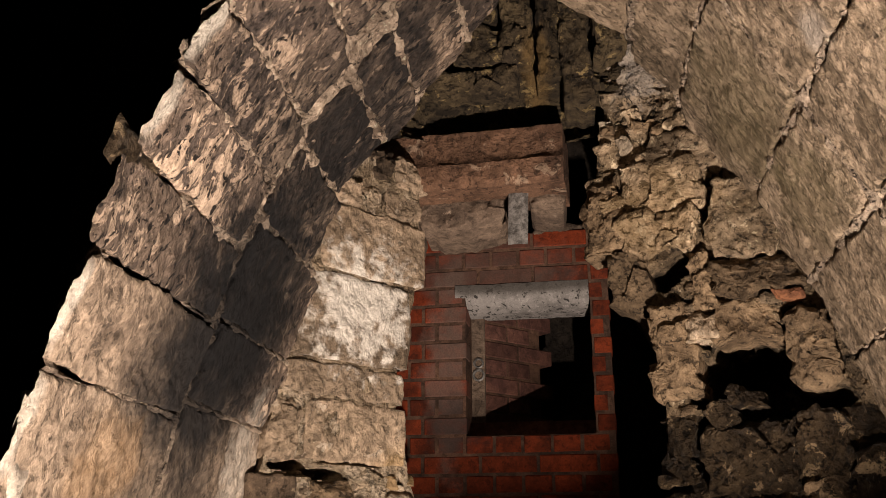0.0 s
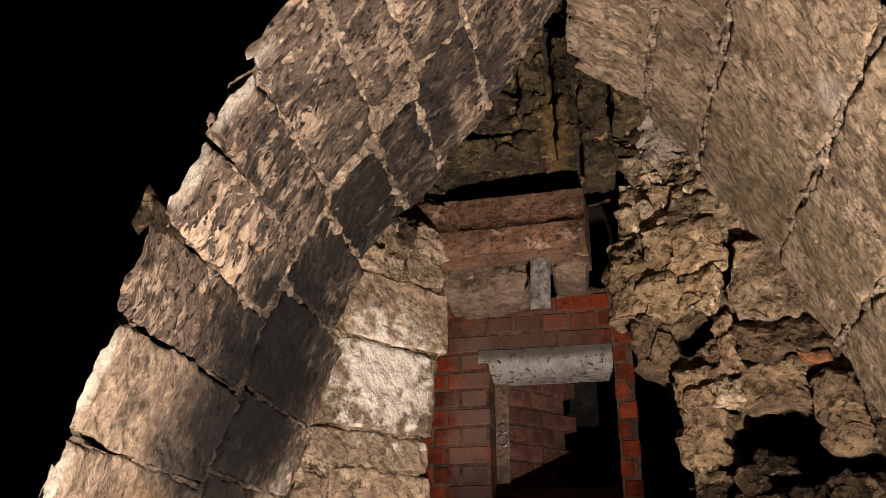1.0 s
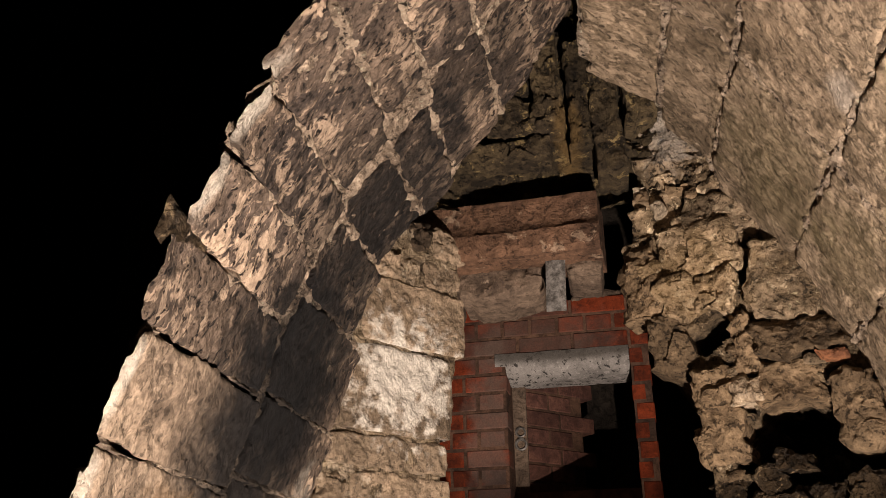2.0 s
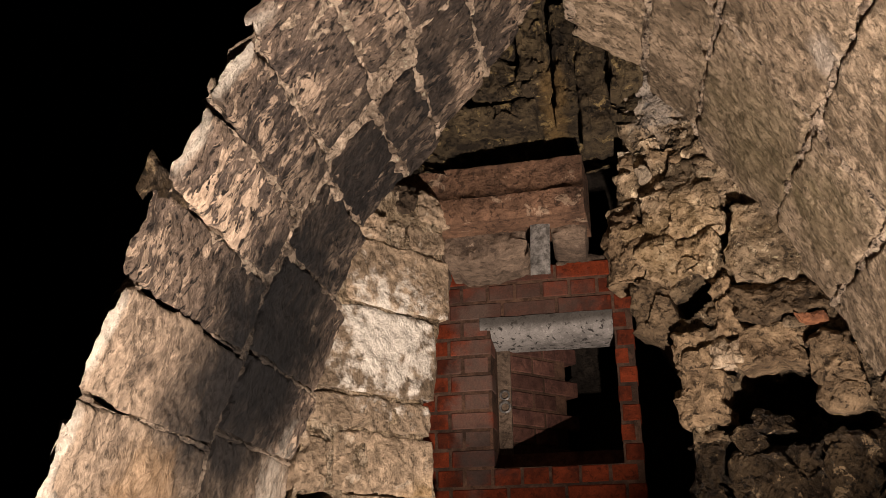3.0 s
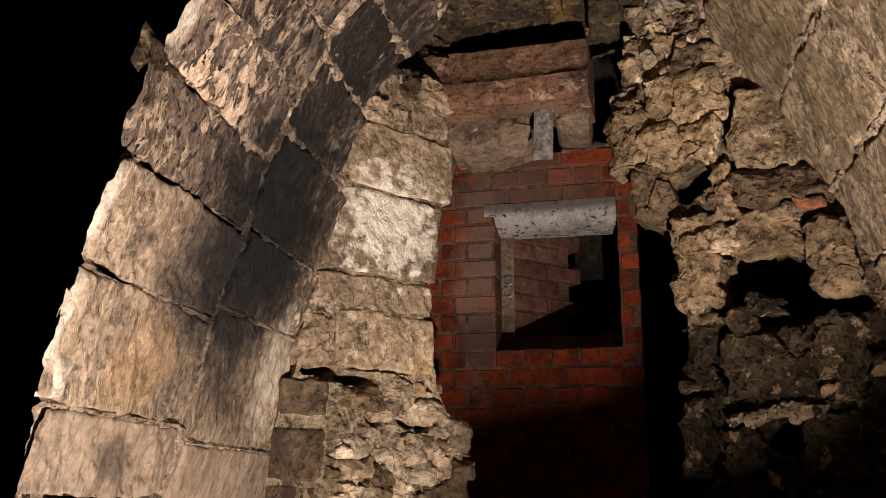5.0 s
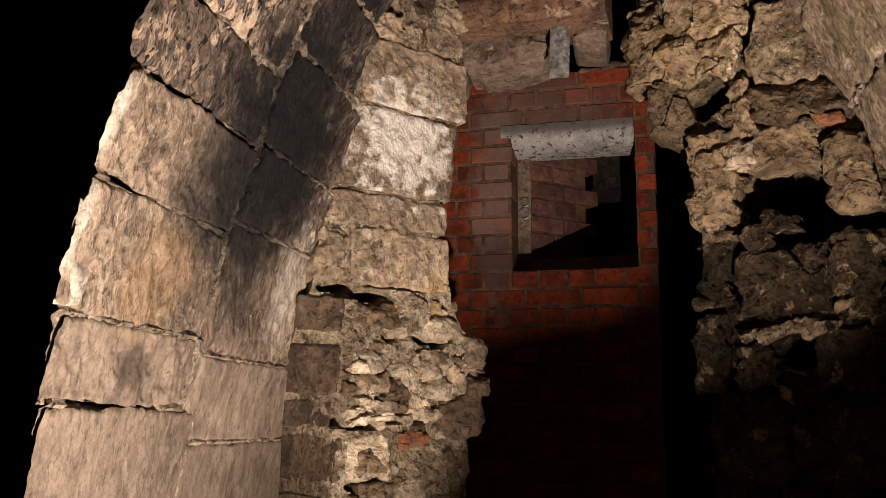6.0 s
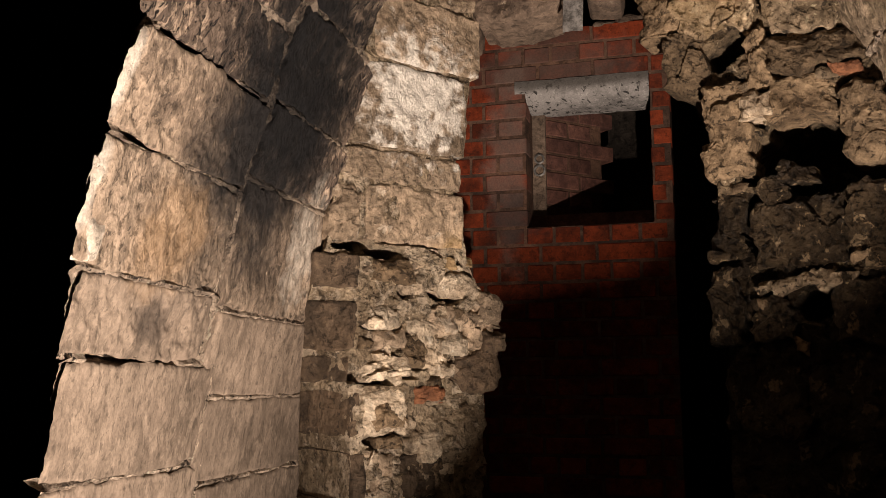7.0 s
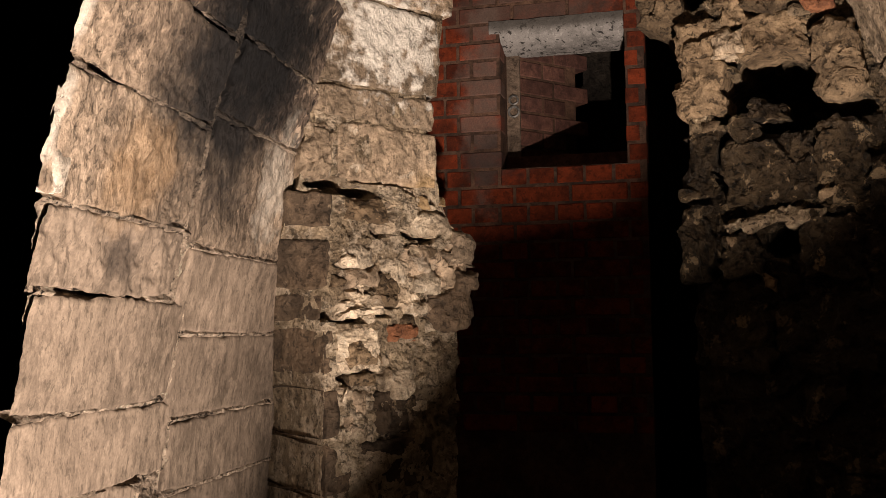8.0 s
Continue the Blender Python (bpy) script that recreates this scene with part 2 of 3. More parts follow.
def facet(p, s, depth):
    """Broken, flat-faced relief: every cell of stone about 1/s metres wide has its own tilted face."""
    q = Vector(p) * s
    c = noise.voronoi(q)[1][0]
    t = noise.noise_vector(c * 3.3)
    return depth * (t.dot(q - c) * 1.4 + t.x * 0.7)


def lump(frame_fn, u0, u1, v0, v1, out, seed, n=14, back=0.08, edge=0.012, rough=0.006, wobble=0.012, curl=5.0, tilt=(0, 0), crag=0.0, splay=0.0, scab=0.0, lean=0.0):
    """One stone: a pillowed, uneven front over u0..u1, v0..v1 of a surface, with sides that go back into the wall.
    frame_fn(u, v, d) gives the place d metres out of the surface."""
    off = Vector((seed * 3.7, seed * 1.3, seed * 2.1))
    w, h = u1 - u0, v1 - v0
    nu = max(4, min(90, int(n * max(1, w / h) ** 0.5)))
    nv = max(4, min(90, int(n * max(1, h / w) ** 0.5)))
    cu, cv = (u0 + u1) / 2, (v0 + v1) / 2

    def at(a, b, d_extra=None):
        x, y = 2 * a - 1, 2 * b - 1
        # corners pulled in a little, so that no outline is a plain rectangle
        pull = min(0.05 * min(w, h), wobble * 0.9) * x * x * y * y
        u, v = cu + x * (w / 2 - pull), cv + y * (h / 2 - pull)
        q = off + Vector((u, v, 0))
        rim = max(abs(x), abs(y))
        u += wobble * rim ** 2 * noise.noise(q * 14) + wobble * 0.5 * rim ** 2 * noise.noise(q * 45 + Vector((9, 0, 0)))
        v += wobble * rim ** 2 * noise.noise(q * 14 + Vector((0, 0, 7))) + wobble * 0.5 * rim ** 2 * noise.noise(q * 45 + Vector((0, 5, 0)))
        du, dv = (1 - abs(x)) * w / 2, (1 - abs(y)) * h / 2
        near = min(du, dv)
        round_off = -edge * max(0.0, 1 - near / (edge * 1.6)) ** 2
        d = out + round_off + rough * fr(q, curl * 2, 3) + rough * 0.4 * fr(q, curl * 5, 3) + tilt[0] * x + tilt[1] * y
        if crag:
            d += facet(q, 8, crag) + facet(q + Vector((3, 3, 3)), 21, crag * 0.4)
        if scab:
            # tooled and flaking skin: plateaus with sharp rims, drawn out along the tooling
            k = Vector((u + lean * v, (v - lean * u) * 0.55, seed * 1.7))
            d += scab * (min(1.0, max(-1.0, 7.0 * (fr(k, 17, 4) - 0.04))) + 0.5 * min(1.0, max(-1.0, 5.0 * fr(k + Vector((5, 5, 5)), 46, 2))))
        if splay and d_extra is not None:
            u += splay * (1 - x) / 2
        return frame_fn(u, v, d if d_extra is None else d_extra)

    bm = bmesh.new()
    g = [[bm.verts.new(at(i / nu, j / nv)) for i in range(nu + 1)] for j in range(nv + 1)]
    for j in range(nv):
        for i in range(nu):
            bm.faces.new((g[j][i], g[j][i + 1], g[j + 1][i + 1], g[j + 1][i]))
    ring = [(i, 0) for i in range(nu)] + [(nu, j) for j in range(nv)] + [(i, nv) for i in range(nu, 0, -1)] + [(0, j) for j in range(nv, 0, -1)]
    low = [bm.verts.new(at(i / nu, j / nv, -back)) for i, j in ring]
    top = [g[j][i] for i, j in ring]
    k = len(ring)
    for i in range(k):
        bm.faces.new((top[i], top[(i + 1) % k], low[(i + 1) % k], low[i]))
    return bm


# ---- the arch: profile of its inner face, x at each height ----
LEFT_Z = [-0.1, 0.6, 0.9, 1.15, 1.38, 1.85, 2.0, 2.2, 2.4, 2.52, 2.64, 2.9, 3.1, 3.25, 3.4]
LEFT_X = [-1.13, -1.09, -1.06, -1.03, -0.985, -0.865, -0.81, -0.745, -0.655, -0.585, -0.49, -0.26, -0.10, 0.0, 0.1]
RIGHT_Z = [-0.1, 0.8, 1.5, 1.94, 2.28, 2.6, 2.8, 2.95, 3.1, 3.25, 3.4]
RIGHT_X = [1.25, 1.15, 0.99, 0.85, 0.72, 0.565, 0.455, 0.36, 0.22, 0.0, -0.22]


def arch_x(side, z):
    return float(np.interp(z, LEFT_Z, LEFT_X) if side < 0 else np.interp(z, RIGHT_Z, RIGHT_X))


def arch_place(side):
    def place(y, z, d):
        x = arch_x(side, z)
        slope = (arch_x(side, z + 0.04) - arch_x(side, z - 0.04)) / 0.08
        n = Vector((-side, 0, side * slope)).normalized()
        return Vector((x, y, z)) + n * d
    return place


def back_y(side, z):
    if side < 0:
        return float(np.interp(z, [0.5, 0.9, 1.45, 1.68, 1.9, 2.2, 2.3, 2.45, 2.7, 3.2], [3.20, 3.10, 2.92, 2.76, 2.63, 2.58, 2.50, 2.38, 2.42, 2.30]))
    return float(np.interp(z, [1.5, 2.6, 2.95, 3.3], [3.0, 2.95, 2.80, 2.6]))


wall_arch = tagged(new("wall_arch"), "pointed archway of sooty sandstone blocks in a dark cellar", "archway", kind="structure")


CRACKS = [(1.59, 2.205, 0.11, 0.012), (1.59, 2.03, 0.10, 0.012), (1.75, 2.027, 0.12, 0.006), (1.62, 1.41, 0.04, 0.014), (1.72, 1.41, 0.09, 0.008), (1.90, 1.41, 0.05, 0.01), (1.55, 2.37, 0.12, 0.007), (1.6, 1.825, 0.10, 0.007), (1.85, 2.025, 0.2, 0.005), (2.12, 1.05, 0.03, 0.12), (2.02, 0.995, 0.16, 0.010), (1.53, 1.176, 0.05, 0.012)]


def crack(side, y, z):
    if side > 0:
        return 0.0
    return sum(0.05 * max(0.0, 1 - ((y - cy) / ry) ** 2 - ((z - cz) / rz) ** 2) for cy, cz, ry, rz in CRACKS)




def outer_body(side):
    """The wall's near side, which falls back behind the edge of the arch."""
    def fn(a, b):
        z = 4.2 * b
        x0 = arch_x(side, min(z, 3.24)) if z < 3.24 else 0.0
        return Vector((x0 + side * (0.05 + 1.3 * a), 1.66 + 2.1 * a + 0.02 * fr((a * 4, z, 3), 3) + (0.3 if z > 3.3 else 0.0), z))
    return sheet(fn, 24, 60)


put("wall_face", outer_body(-1), M_VOID, wall_arch, "rough stone wall face, darkness in its colour")
put("wall_face", outer_body(1), M_VOID, wall_arch, "rough stone wall face, darkness in its colour")

# bed joints of the two rings of blocks; how far each front block stands out to the near side
FRONT_BEDS = [0.0, 0.3, 0.55, 0.78, 0.99, 1.17, 1.41, 1.575, 1.82, 2.025, 2.20, 2.365, 2.50, 2.66, 2.77, 2.91, 3.05, 3.24]
FRONT_EDGE = [1.55, 1.55, 1.55, 1.545, 1.53, 1.525, 1.497, 1.455, 1.445, 1.425, 1.445, 1.435, 1.40, 1.375, 1.375, 1.39, 1.40]
FRONT_HEAD = [2.15, 2.1, 2.2, 2.05, 2.17, 2.13, 2.06, 2.04, 2.04, 2.03, 2.0, 2.0, 1.98, 1.90, 1.90, 1.92, 1.96]
BACK_BEDS = [0.0, 0.4, 0.7, 0.93, 1.115, 1.33, 1.54, 1.86, 2.05, 2.29, 2.475, 2.64, 2.755, 2.92, 3.06, 3.24]
BACK_HEAD = [2.1, 2.15, 2.18, 2.16, 2.12, 2.07, 2.05, 2.05, 2.04, 2.03, 2.02, 2.0, 1.92, 1.94, 2.0]
for i in range(len(FRONT_EDGE)):
    z0, z1 = FRONT_BEDS[i], FRONT_BEDS[i + 1]
    put("voussoir", lump(arch_place(-1), FRONT_EDGE[i], FRONT_HEAD[i] - 0.006, z0 + 0.003, z1 - 0.003, 0.008 + 0.003 * (i % 3), 11 + i, 52, edge=0.005, rough=0.003 if z1 < 1.5 else 0.006, wobble=0.009, splay=0.22, scab=0.0008 if z1 < 1.5 else 0.0028, lean=0.45),
        M_ASHLAR_LOW if z1 < 1.6 else M_ASHLAR_MID if z1 < 2.1 else M_ASHLAR, wall_arch)
for i in range(len(BACK_HEAD)):
    z0, z1 = BACK_BEDS[i], BACK_BEDS[i + 1]
    y1 = back_y(-1, (z0 + z1) / 2)
    cuts = [BACK_HEAD[i] + 0.006, y1] if z1 < 2.4 or z1 > 2.95 else [BACK_HEAD[i] + 0.006, BACK_HEAD[i] + 0.25, y1]
    for c0, c1 in zip(cuts, cuts[1:]):
        put("voussoir", lump(arch_place(-1), c0 + 0.004, c1 - 0.004, z0 + 0.003, z1 - 0.003, 0.008 + 0.003 * (i % 2), 41 + i + c0, 48, edge=0.005, rough=0.003 if z1 < 1.6 else 0.006, wobble=0.008, scab=0.0008 if z1 < 1.6 else 0.0026, lean=0.45),
            M_ASHLAR_LOW if z1 < 1.6 else M_ASHLAR_MID if z1 < 1.9 else M_ASHLAR, wall_arch)

RIGHT_BEDS = [0.0, 0.4, 0.8, 1.15, 1.5, 1.8, 2.06, 2.29, 2.56, 2.90, 3.08, 3.24]
for i in range(len(RIGHT_BEDS) - 1):
    z0, z1 = RIGHT_BEDS[i], RIGHT_BEDS[i + 1]
    for y0, y1, s in ((1.52, 2.125, 71), (2.137, back_y(1, (z0 + z1) / 2), 91)):
        shift = 0.0
        put("voussoir", lump(arch_place(1), y0, y1, z0 + 0.006 + shift, z1 - 0.006 + shift, 0.008 + 0.003 * (i % 3), s + i, 52 if z1 > 1.6 else 10, edge=0.006, rough=0.006, wobble=0.012, splay=0.22 if s == 71 else 0.0, scab=0.0018, lean=-0.5),
            M_ASHLAR_RIGHT, wall_arch)

def joint_gap(side, y, z):
    """Metres to the nearest joint between blocks."""
    if side < 0:
        i = int(np.searchsorted(FRONT_BEDS, z)) - 1
        head = FRONT_HEAD[max(0, min(i, len(FRONT_HEAD) - 1))]
        beds = FRONT_BEDS if y < head else BACK_BEDS
    else:
        head, beds = 2.13, RIGHT_BEDS
    k = int(np.searchsorted(beds, z))
    near = min(abs(z - beds[max(0, k - 1)]), abs(beds[min(k, len(beds) - 1)] - z))
    return min(near, abs(y - head))


def intrados(side):
    place = arch_place(side)

    def fn(a, b):
        z = 0.85 * b / 0.06 - 0.02 if b < 0.06 else 0.83 + 2.42 * (b - 0.06) / 0.94
        y0 = float(np.interp(z, FRONT_BEDS[:-1], FRONT_EDGE)) + 0.025 if side < 0 else 1.54
        y = y0 + (back_y(side, z) - 0.02 - y0) * a
        q = Vector((y, z, side))
        gap = joint_gap(side, y, z)
        smear = 0.013 if z > 2.1 else 0.008
        worn = max(0.0, min(1.0, 0.60 + 2.0 * fr(q + Vector((3, 1, 0)), 9, 3)))
        if z < 1.9:
            worn = max(worn, 0.85)
        crusty = 0.009 * max(0.0, min(1.0, (z - 2.2) / 0.2)) * max(0.0, fr(q + Vector((7, 2, 5)), 4, 3) - 0.05)
        d = -0.005 + 0.018 * worn * math.exp(-(gap / smear) ** 2) + crusty + 0.004 * fr(q, 8, 3) + (0.012 if z > 1.9 else 0.008) * fr(q, 34, 4)
        return place(y, z, min(d, 0.022) - crack(side, y, z))
    return sheet(fn, 190, 420, side > 0)


put("mortar", intrados(-1), M_MORTAR, wall_arch, "pale crumbling lime mortar between the blocks")
put("mortar", intrados(1), M_MORTAR, wall_arch, "pale crumbling lime mortar between the blocks")
# broken spur and mortar nubs on the near edge of the arch
for y0, y1, z0, z1, out, material, seed in ((1.375, 1.56, 2.17, 2.236, 0.006, M_DARKRUBBLE, 3), (1.43, 1.52, 2.380, 2.405, 0.010, M_MORTAR, 5), (1.468, 1.535, 1.575, 1.66, 0.014, M_LIME, 7), (1.452, 1.50, 1.72, 1.78, 0.012, M_LIME, 9),
                                            (1.50, 1.55, 1.402, 1.416, 0.010, M_MORTAR, 12)):
    put("mortar_nub", lump(arch_place(-1), y0, y1, z0, z1, out, seed, 10, back=0.03, edge=0.012, rough=0.010, wobble=0.016, splay=0.10), material, wall_arch)

# ---- left pier: a splayed jamb beyond the arch ----
PIER_AT, PIER_ALONG = Vector((-0.85, 2.55, 0)), Vector((0.655, 0.756, 0))
PIER_OUT = Vector((0.756, -0.655, 0))


def pier_place(s, z, d):
    # the jamb's near edge turns back to meet the foot of the arch, which stands wider below
    turn = float(np.interp(z, [1.1, 1.35, 1.6, 1.85], [0.15, 0.10, 0.05, 0.0])) * max(0.0, (0.10 - s) / 0.165)
    return PIER_AT + PIER_ALONG * s + PIER_OUT * d + Vector((-turn, 2.55 * turn, z))


def pier_edge(z):
    return float(np.interp(z, [0.0, 0.9, 1.39, 1.61, 1.75, 1.97, 2.08, 2.35, 2.57, 2.7], [0.60, 0.62, 0.62, 0.64, 0.57, 0.51, 0.51, 0.585, 0.60, 0.60]))


PIER_HOLES = [(0.12, 1.772, 0.07, 0.028), (0.215, 1.752, 0.07, 0.020), (0.45, 1.642, 0.085, 0.028), (0.29, 1.645, 0.025, 0.030), (0.20, 1.385, 0.12, 0.026), (0.235, 1.195, 0.085, 0.020), (0.20, 1.53, 0.07, 0.014), (0.52, 1.36, 0.05, 0.02), (0.33, 1.415, 0.05, 0.016), (0.40, 2.66, 0.10, 0.02)]


def pier_core():
    def fn(a, b):
        z = 0.9 * b / 0.08 if b < 0.08 else 0.9 + 1.90 * (b - 0.08) / 0.92
        s0 = float(np.interp(z, [0.9, 1.2, 1.45, 1.62, 1.8, 2.08, 2.36, 2.6], [-0.10, -0.09, -0.07, -0.04, 0.03, 0.05, 0.14, 0.18]))
        s = s0 + (pier_edge(z) - 0.03 - s0) * max(0.0, min(1.0, (a - 0.06) / 0.74))
        broken = max(0.0, min(1.0, (s - 0.10) / 0.06)) * (1.0 if z < 1.78 else 0.0)
        d = 0.005 + 0.010 * fr((s, z, 5), 6, 3) + 0.004 * fr((s, z, 1), 30, 3) + broken * (0.008 + facet((s, z, 0), 8, 0.026) + facet((s, z, 3), 19, 0.013))
        s += 0.006 * fr((s, z, 9), 20, 3)
        for hs, hz, rs, rz in PIER_HOLES:
            k = ((s - hs) / rs) ** 2 + ((z - hz) / rz) ** 2 + 0.7 * fr((s, z, 4), 18, 3)
            d -= 0.13 * max(0.0, min(1.0, 1.8 * (1 - k)))
        p = pier_place(s, z, d)
        if a < 0.06:
            p += Vector((-0.12, 0.18, 0)) * (1 - a / 0.06)
        if a > 0.8:
            p.y += (a - 0.8) * 5 * 0.8
            p.x -= (a - 0.8) * 5 * 0.2
        return p
    return sheet(fn, 130, 360)


wall_pier = tagged(new("wall_pier"), "ragged splayed stone jamb beside a bricked-up opening", "stone wall", kind="structure")
put("core", pier_core(), M_CORE, wall_pier, "rough lime mortar and small rubble")
# courses of the pier: base, top, then joints along it; material by letter
PIER_COURSES = [
    (2.70, 2.82, (0.34, 0.46, 0.60), "dp"),
    (2.595, 2.685, (0.20, 0.33, 0.42, 0.58), "pcp"),
    (2.365, 2.585, (0.17, 0.60), "p"),
    (2.085, 2.355, (0.05, 0.535), "p"),
    (1.975, 2.075, (0.05, 0.515), "p"),
    (1.785, 1.965, (0.03, 0.14, 0.525), "pp"),
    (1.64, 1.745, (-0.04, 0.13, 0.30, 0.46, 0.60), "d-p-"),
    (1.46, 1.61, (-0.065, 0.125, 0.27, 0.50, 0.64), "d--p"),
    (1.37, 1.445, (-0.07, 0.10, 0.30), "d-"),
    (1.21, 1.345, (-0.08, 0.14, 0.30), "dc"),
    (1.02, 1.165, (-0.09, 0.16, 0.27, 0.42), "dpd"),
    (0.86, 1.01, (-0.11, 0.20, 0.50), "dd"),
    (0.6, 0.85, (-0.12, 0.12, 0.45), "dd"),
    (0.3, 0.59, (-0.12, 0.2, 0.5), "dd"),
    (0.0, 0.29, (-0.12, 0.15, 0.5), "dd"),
]
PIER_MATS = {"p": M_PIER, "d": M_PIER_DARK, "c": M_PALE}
k = 0
for z0, z1, joints, mats in PIER_COURSES:
    for s0, s1, letter in zip(joints, joints[1:], mats):
        k += 1
        if letter == "-":
            continue
        wild = letter == "c" or (s1 - s0) < 0.15
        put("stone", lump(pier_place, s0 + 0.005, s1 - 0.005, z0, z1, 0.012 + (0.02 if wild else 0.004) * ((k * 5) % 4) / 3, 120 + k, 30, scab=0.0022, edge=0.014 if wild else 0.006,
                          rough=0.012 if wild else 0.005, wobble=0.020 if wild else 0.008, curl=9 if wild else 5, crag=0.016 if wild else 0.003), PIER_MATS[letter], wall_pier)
for i, (s, z, w, h) in enumerate(((0.20, 1.565, 0.13, 0.07), (0.22, 1.49, 0.12, 0.055), (0.21, 1.405, 0.15, 0.05), (0.22, 1.275, 0.15, 0.10), (0.33, 1.665, 0.12, 0.06), (0.42, 1.55, 0.10, 0.08),
                                  (0.48, 1.675, 0.16, 0.08), (0.32, 1.45, 0.08, 0.09), (0.47, 1.48, 0.09, 0.07), (0.51, 1.57, 0.09, 0.06), (0.36, 1.19, 0.12, 0.09), (0.24, 1.69, 0.13, 0.07))):
    put("stone", lump(pier_place, s - w / 2, s + w / 2, z - h / 2, z + h / 2, 0.034 + 0.006 * (i % 3), 190 + i, 16, edge=0.02, rough=0.010, wobble=0.024, curl=8, crag=0.022, tilt=(0.006 * (i % 3 - 1), -0.008)),
        (M_PALE, M_PIER, M_PALE, M_BROWNSTONE)[i % 4], wall_pier)
for s, z, w, h, out, m, seed in ((0.56, 1.40, 0.17, 0.13, 0.045, M_PIER_DARK, 1), (0.62, 1.495, 0.09, 0.08, 0.05, M_PIER_DARK, 2), (0.61, 1.60, 0.10, 0.10, 0.045, M_PIER, 3),
                                 (0.37, 1.325, 0.10, 0.06, 0.045, M_BRICKBIT, 4), (0.40, 1.43, 0.14, 0.10, 0.02, M_PALE, 5), (0.36, 1.51, 0.10, 0.10, 0.025, M_PALE, 6),
                                 (0.42, 1.24, 0.16, 0.09, 0.01, M_PIER, 8), (0.50, 1.15, 0.15, 0.09, 0.01, M_PIER_DARK, 9)):
    put("stone", lump(pier_place, s - w / 2, s + w / 2, z - h / 2, z + h / 2, out, 170 + seed, 18, edge=0.02, rough=0.010, wobble=0.02, curl=8, crag=0.016), m, wall_pier)

rng = random.Random(11)
for i in range(46):
    z = rng.uniform(1.05, 1.76)
    s = rng.uniform(0.14, pier_edge(z) - 0.03)
    w, h = rng.uniform(0.025, 0.075), rng.uniform(0.02, 0.045)
    tone = rng.random()
    put("stone", lump(pier_place, s - w / 2, s + w / 2, z - h / 2, z + h / 2, rng.uniform(0.0, 0.045), 500 + i, 8, back=0.06, edge=0.010, rough=0.008, wobble=0.016, curl=10, crag=0.016,
                      tilt=(rng.uniform(-0.01, 0.01), rng.uniform(-0.012, 0.006))), M_PALE if tone > 0.55 else M_BROWNSTONE if tone > 0.25 else M_PIER, wall_pier)

# ---- right-hand broken rubble wall ----
def rubble_place(x, z, d):
    return Vector((x, 2.92 - 0.343 * (x - 0.25), z)) + Vector((-0.324, -0.946, 0)) * d


def rubble_edge(z):
    return float(np.interp(z, [1.0, 1.64, 2.0, 2.25, 2.45, 2.69, 3.06, 3.3], [0.28, 0.275, 0.27, 0.25, 0.145, 0.095, 0.16, 0.10]))


RUBBLE_HOLES = [(0.315, 2.35, 0.05, 0.045, 0.24), (0.36, 2.385, 0.045, 0.045, 0.24), (0.54, 2.03, 0.18, 0.14, 0.45), (0.43, 2.0, 0.09, 0.08, 0.35), (0.66, 1.945, 0.13, 0.04, 0.35), (0.545, 1.585, 0.06, 0.045, 0.20), (0.67, 2.205, 0.05, 0.020, 0.10), (0.40, 1.83, 0.05, 0.10, 0.22), (0.53, 2.645, 0.08, 0.016, 0.08), (0.447, 2.57, 0.012, 0.09, 0.08), (0.255, 2.26, 0.03, 0.02, 0.2)]


def rubble_core(z0, z1, rows):
    def fn(a, b):
        z = z0 + (z1 - z0) * b
        x = 1.15 + (rubble_edge(z) + 0.02 - 1.15) * min(1.0, a / 0.8)
        d = 0.0 + 0.022 * fr((x, z, 15), 4, 3) + 0.005 * fr((x, z, 11), 28, 3) + facet((x, z, 1), 6, 0.030) + facet((x, z, 6), 15, 0.016) + facet((x, z, 8), 38, 0.006)
        for hx, hz, rx, rz, deep in RUBBLE_HOLES:
            q = ((x - hx) / rx) ** 2 + ((z - hz) / rz) ** 2 + 0.6 * fr((x, z, 4), 14, 3)
            d -= deep * max(0.0, min(1.0, 1.8 * (1 - q)))
        p = rubble_place(x, z, d)
        if a > 0.8:
            p.y += (a - 0.8) * 5 * 1.0
            p.x += (a - 0.8) * 5 * 0.14
        return p
    return sheet(fn, 150, rows)


wall_rubble = tagged(new("wall_rubble"), "broken rubble wall of ochre stones with deep dark holes", "stone wall", kind="structure")
put("core", rubble_core(1.92, 3.36, 260), M_RUBBLECORE, wall_rubble, "rough rubble and crumbling mortar")
# the lower half gets its shade from a darker colour
put("core", rubble_core(0.0, 1.925, 220), M_DARKRUBBLE, wall_rubble, "damp rubble with shade painted into its colour")
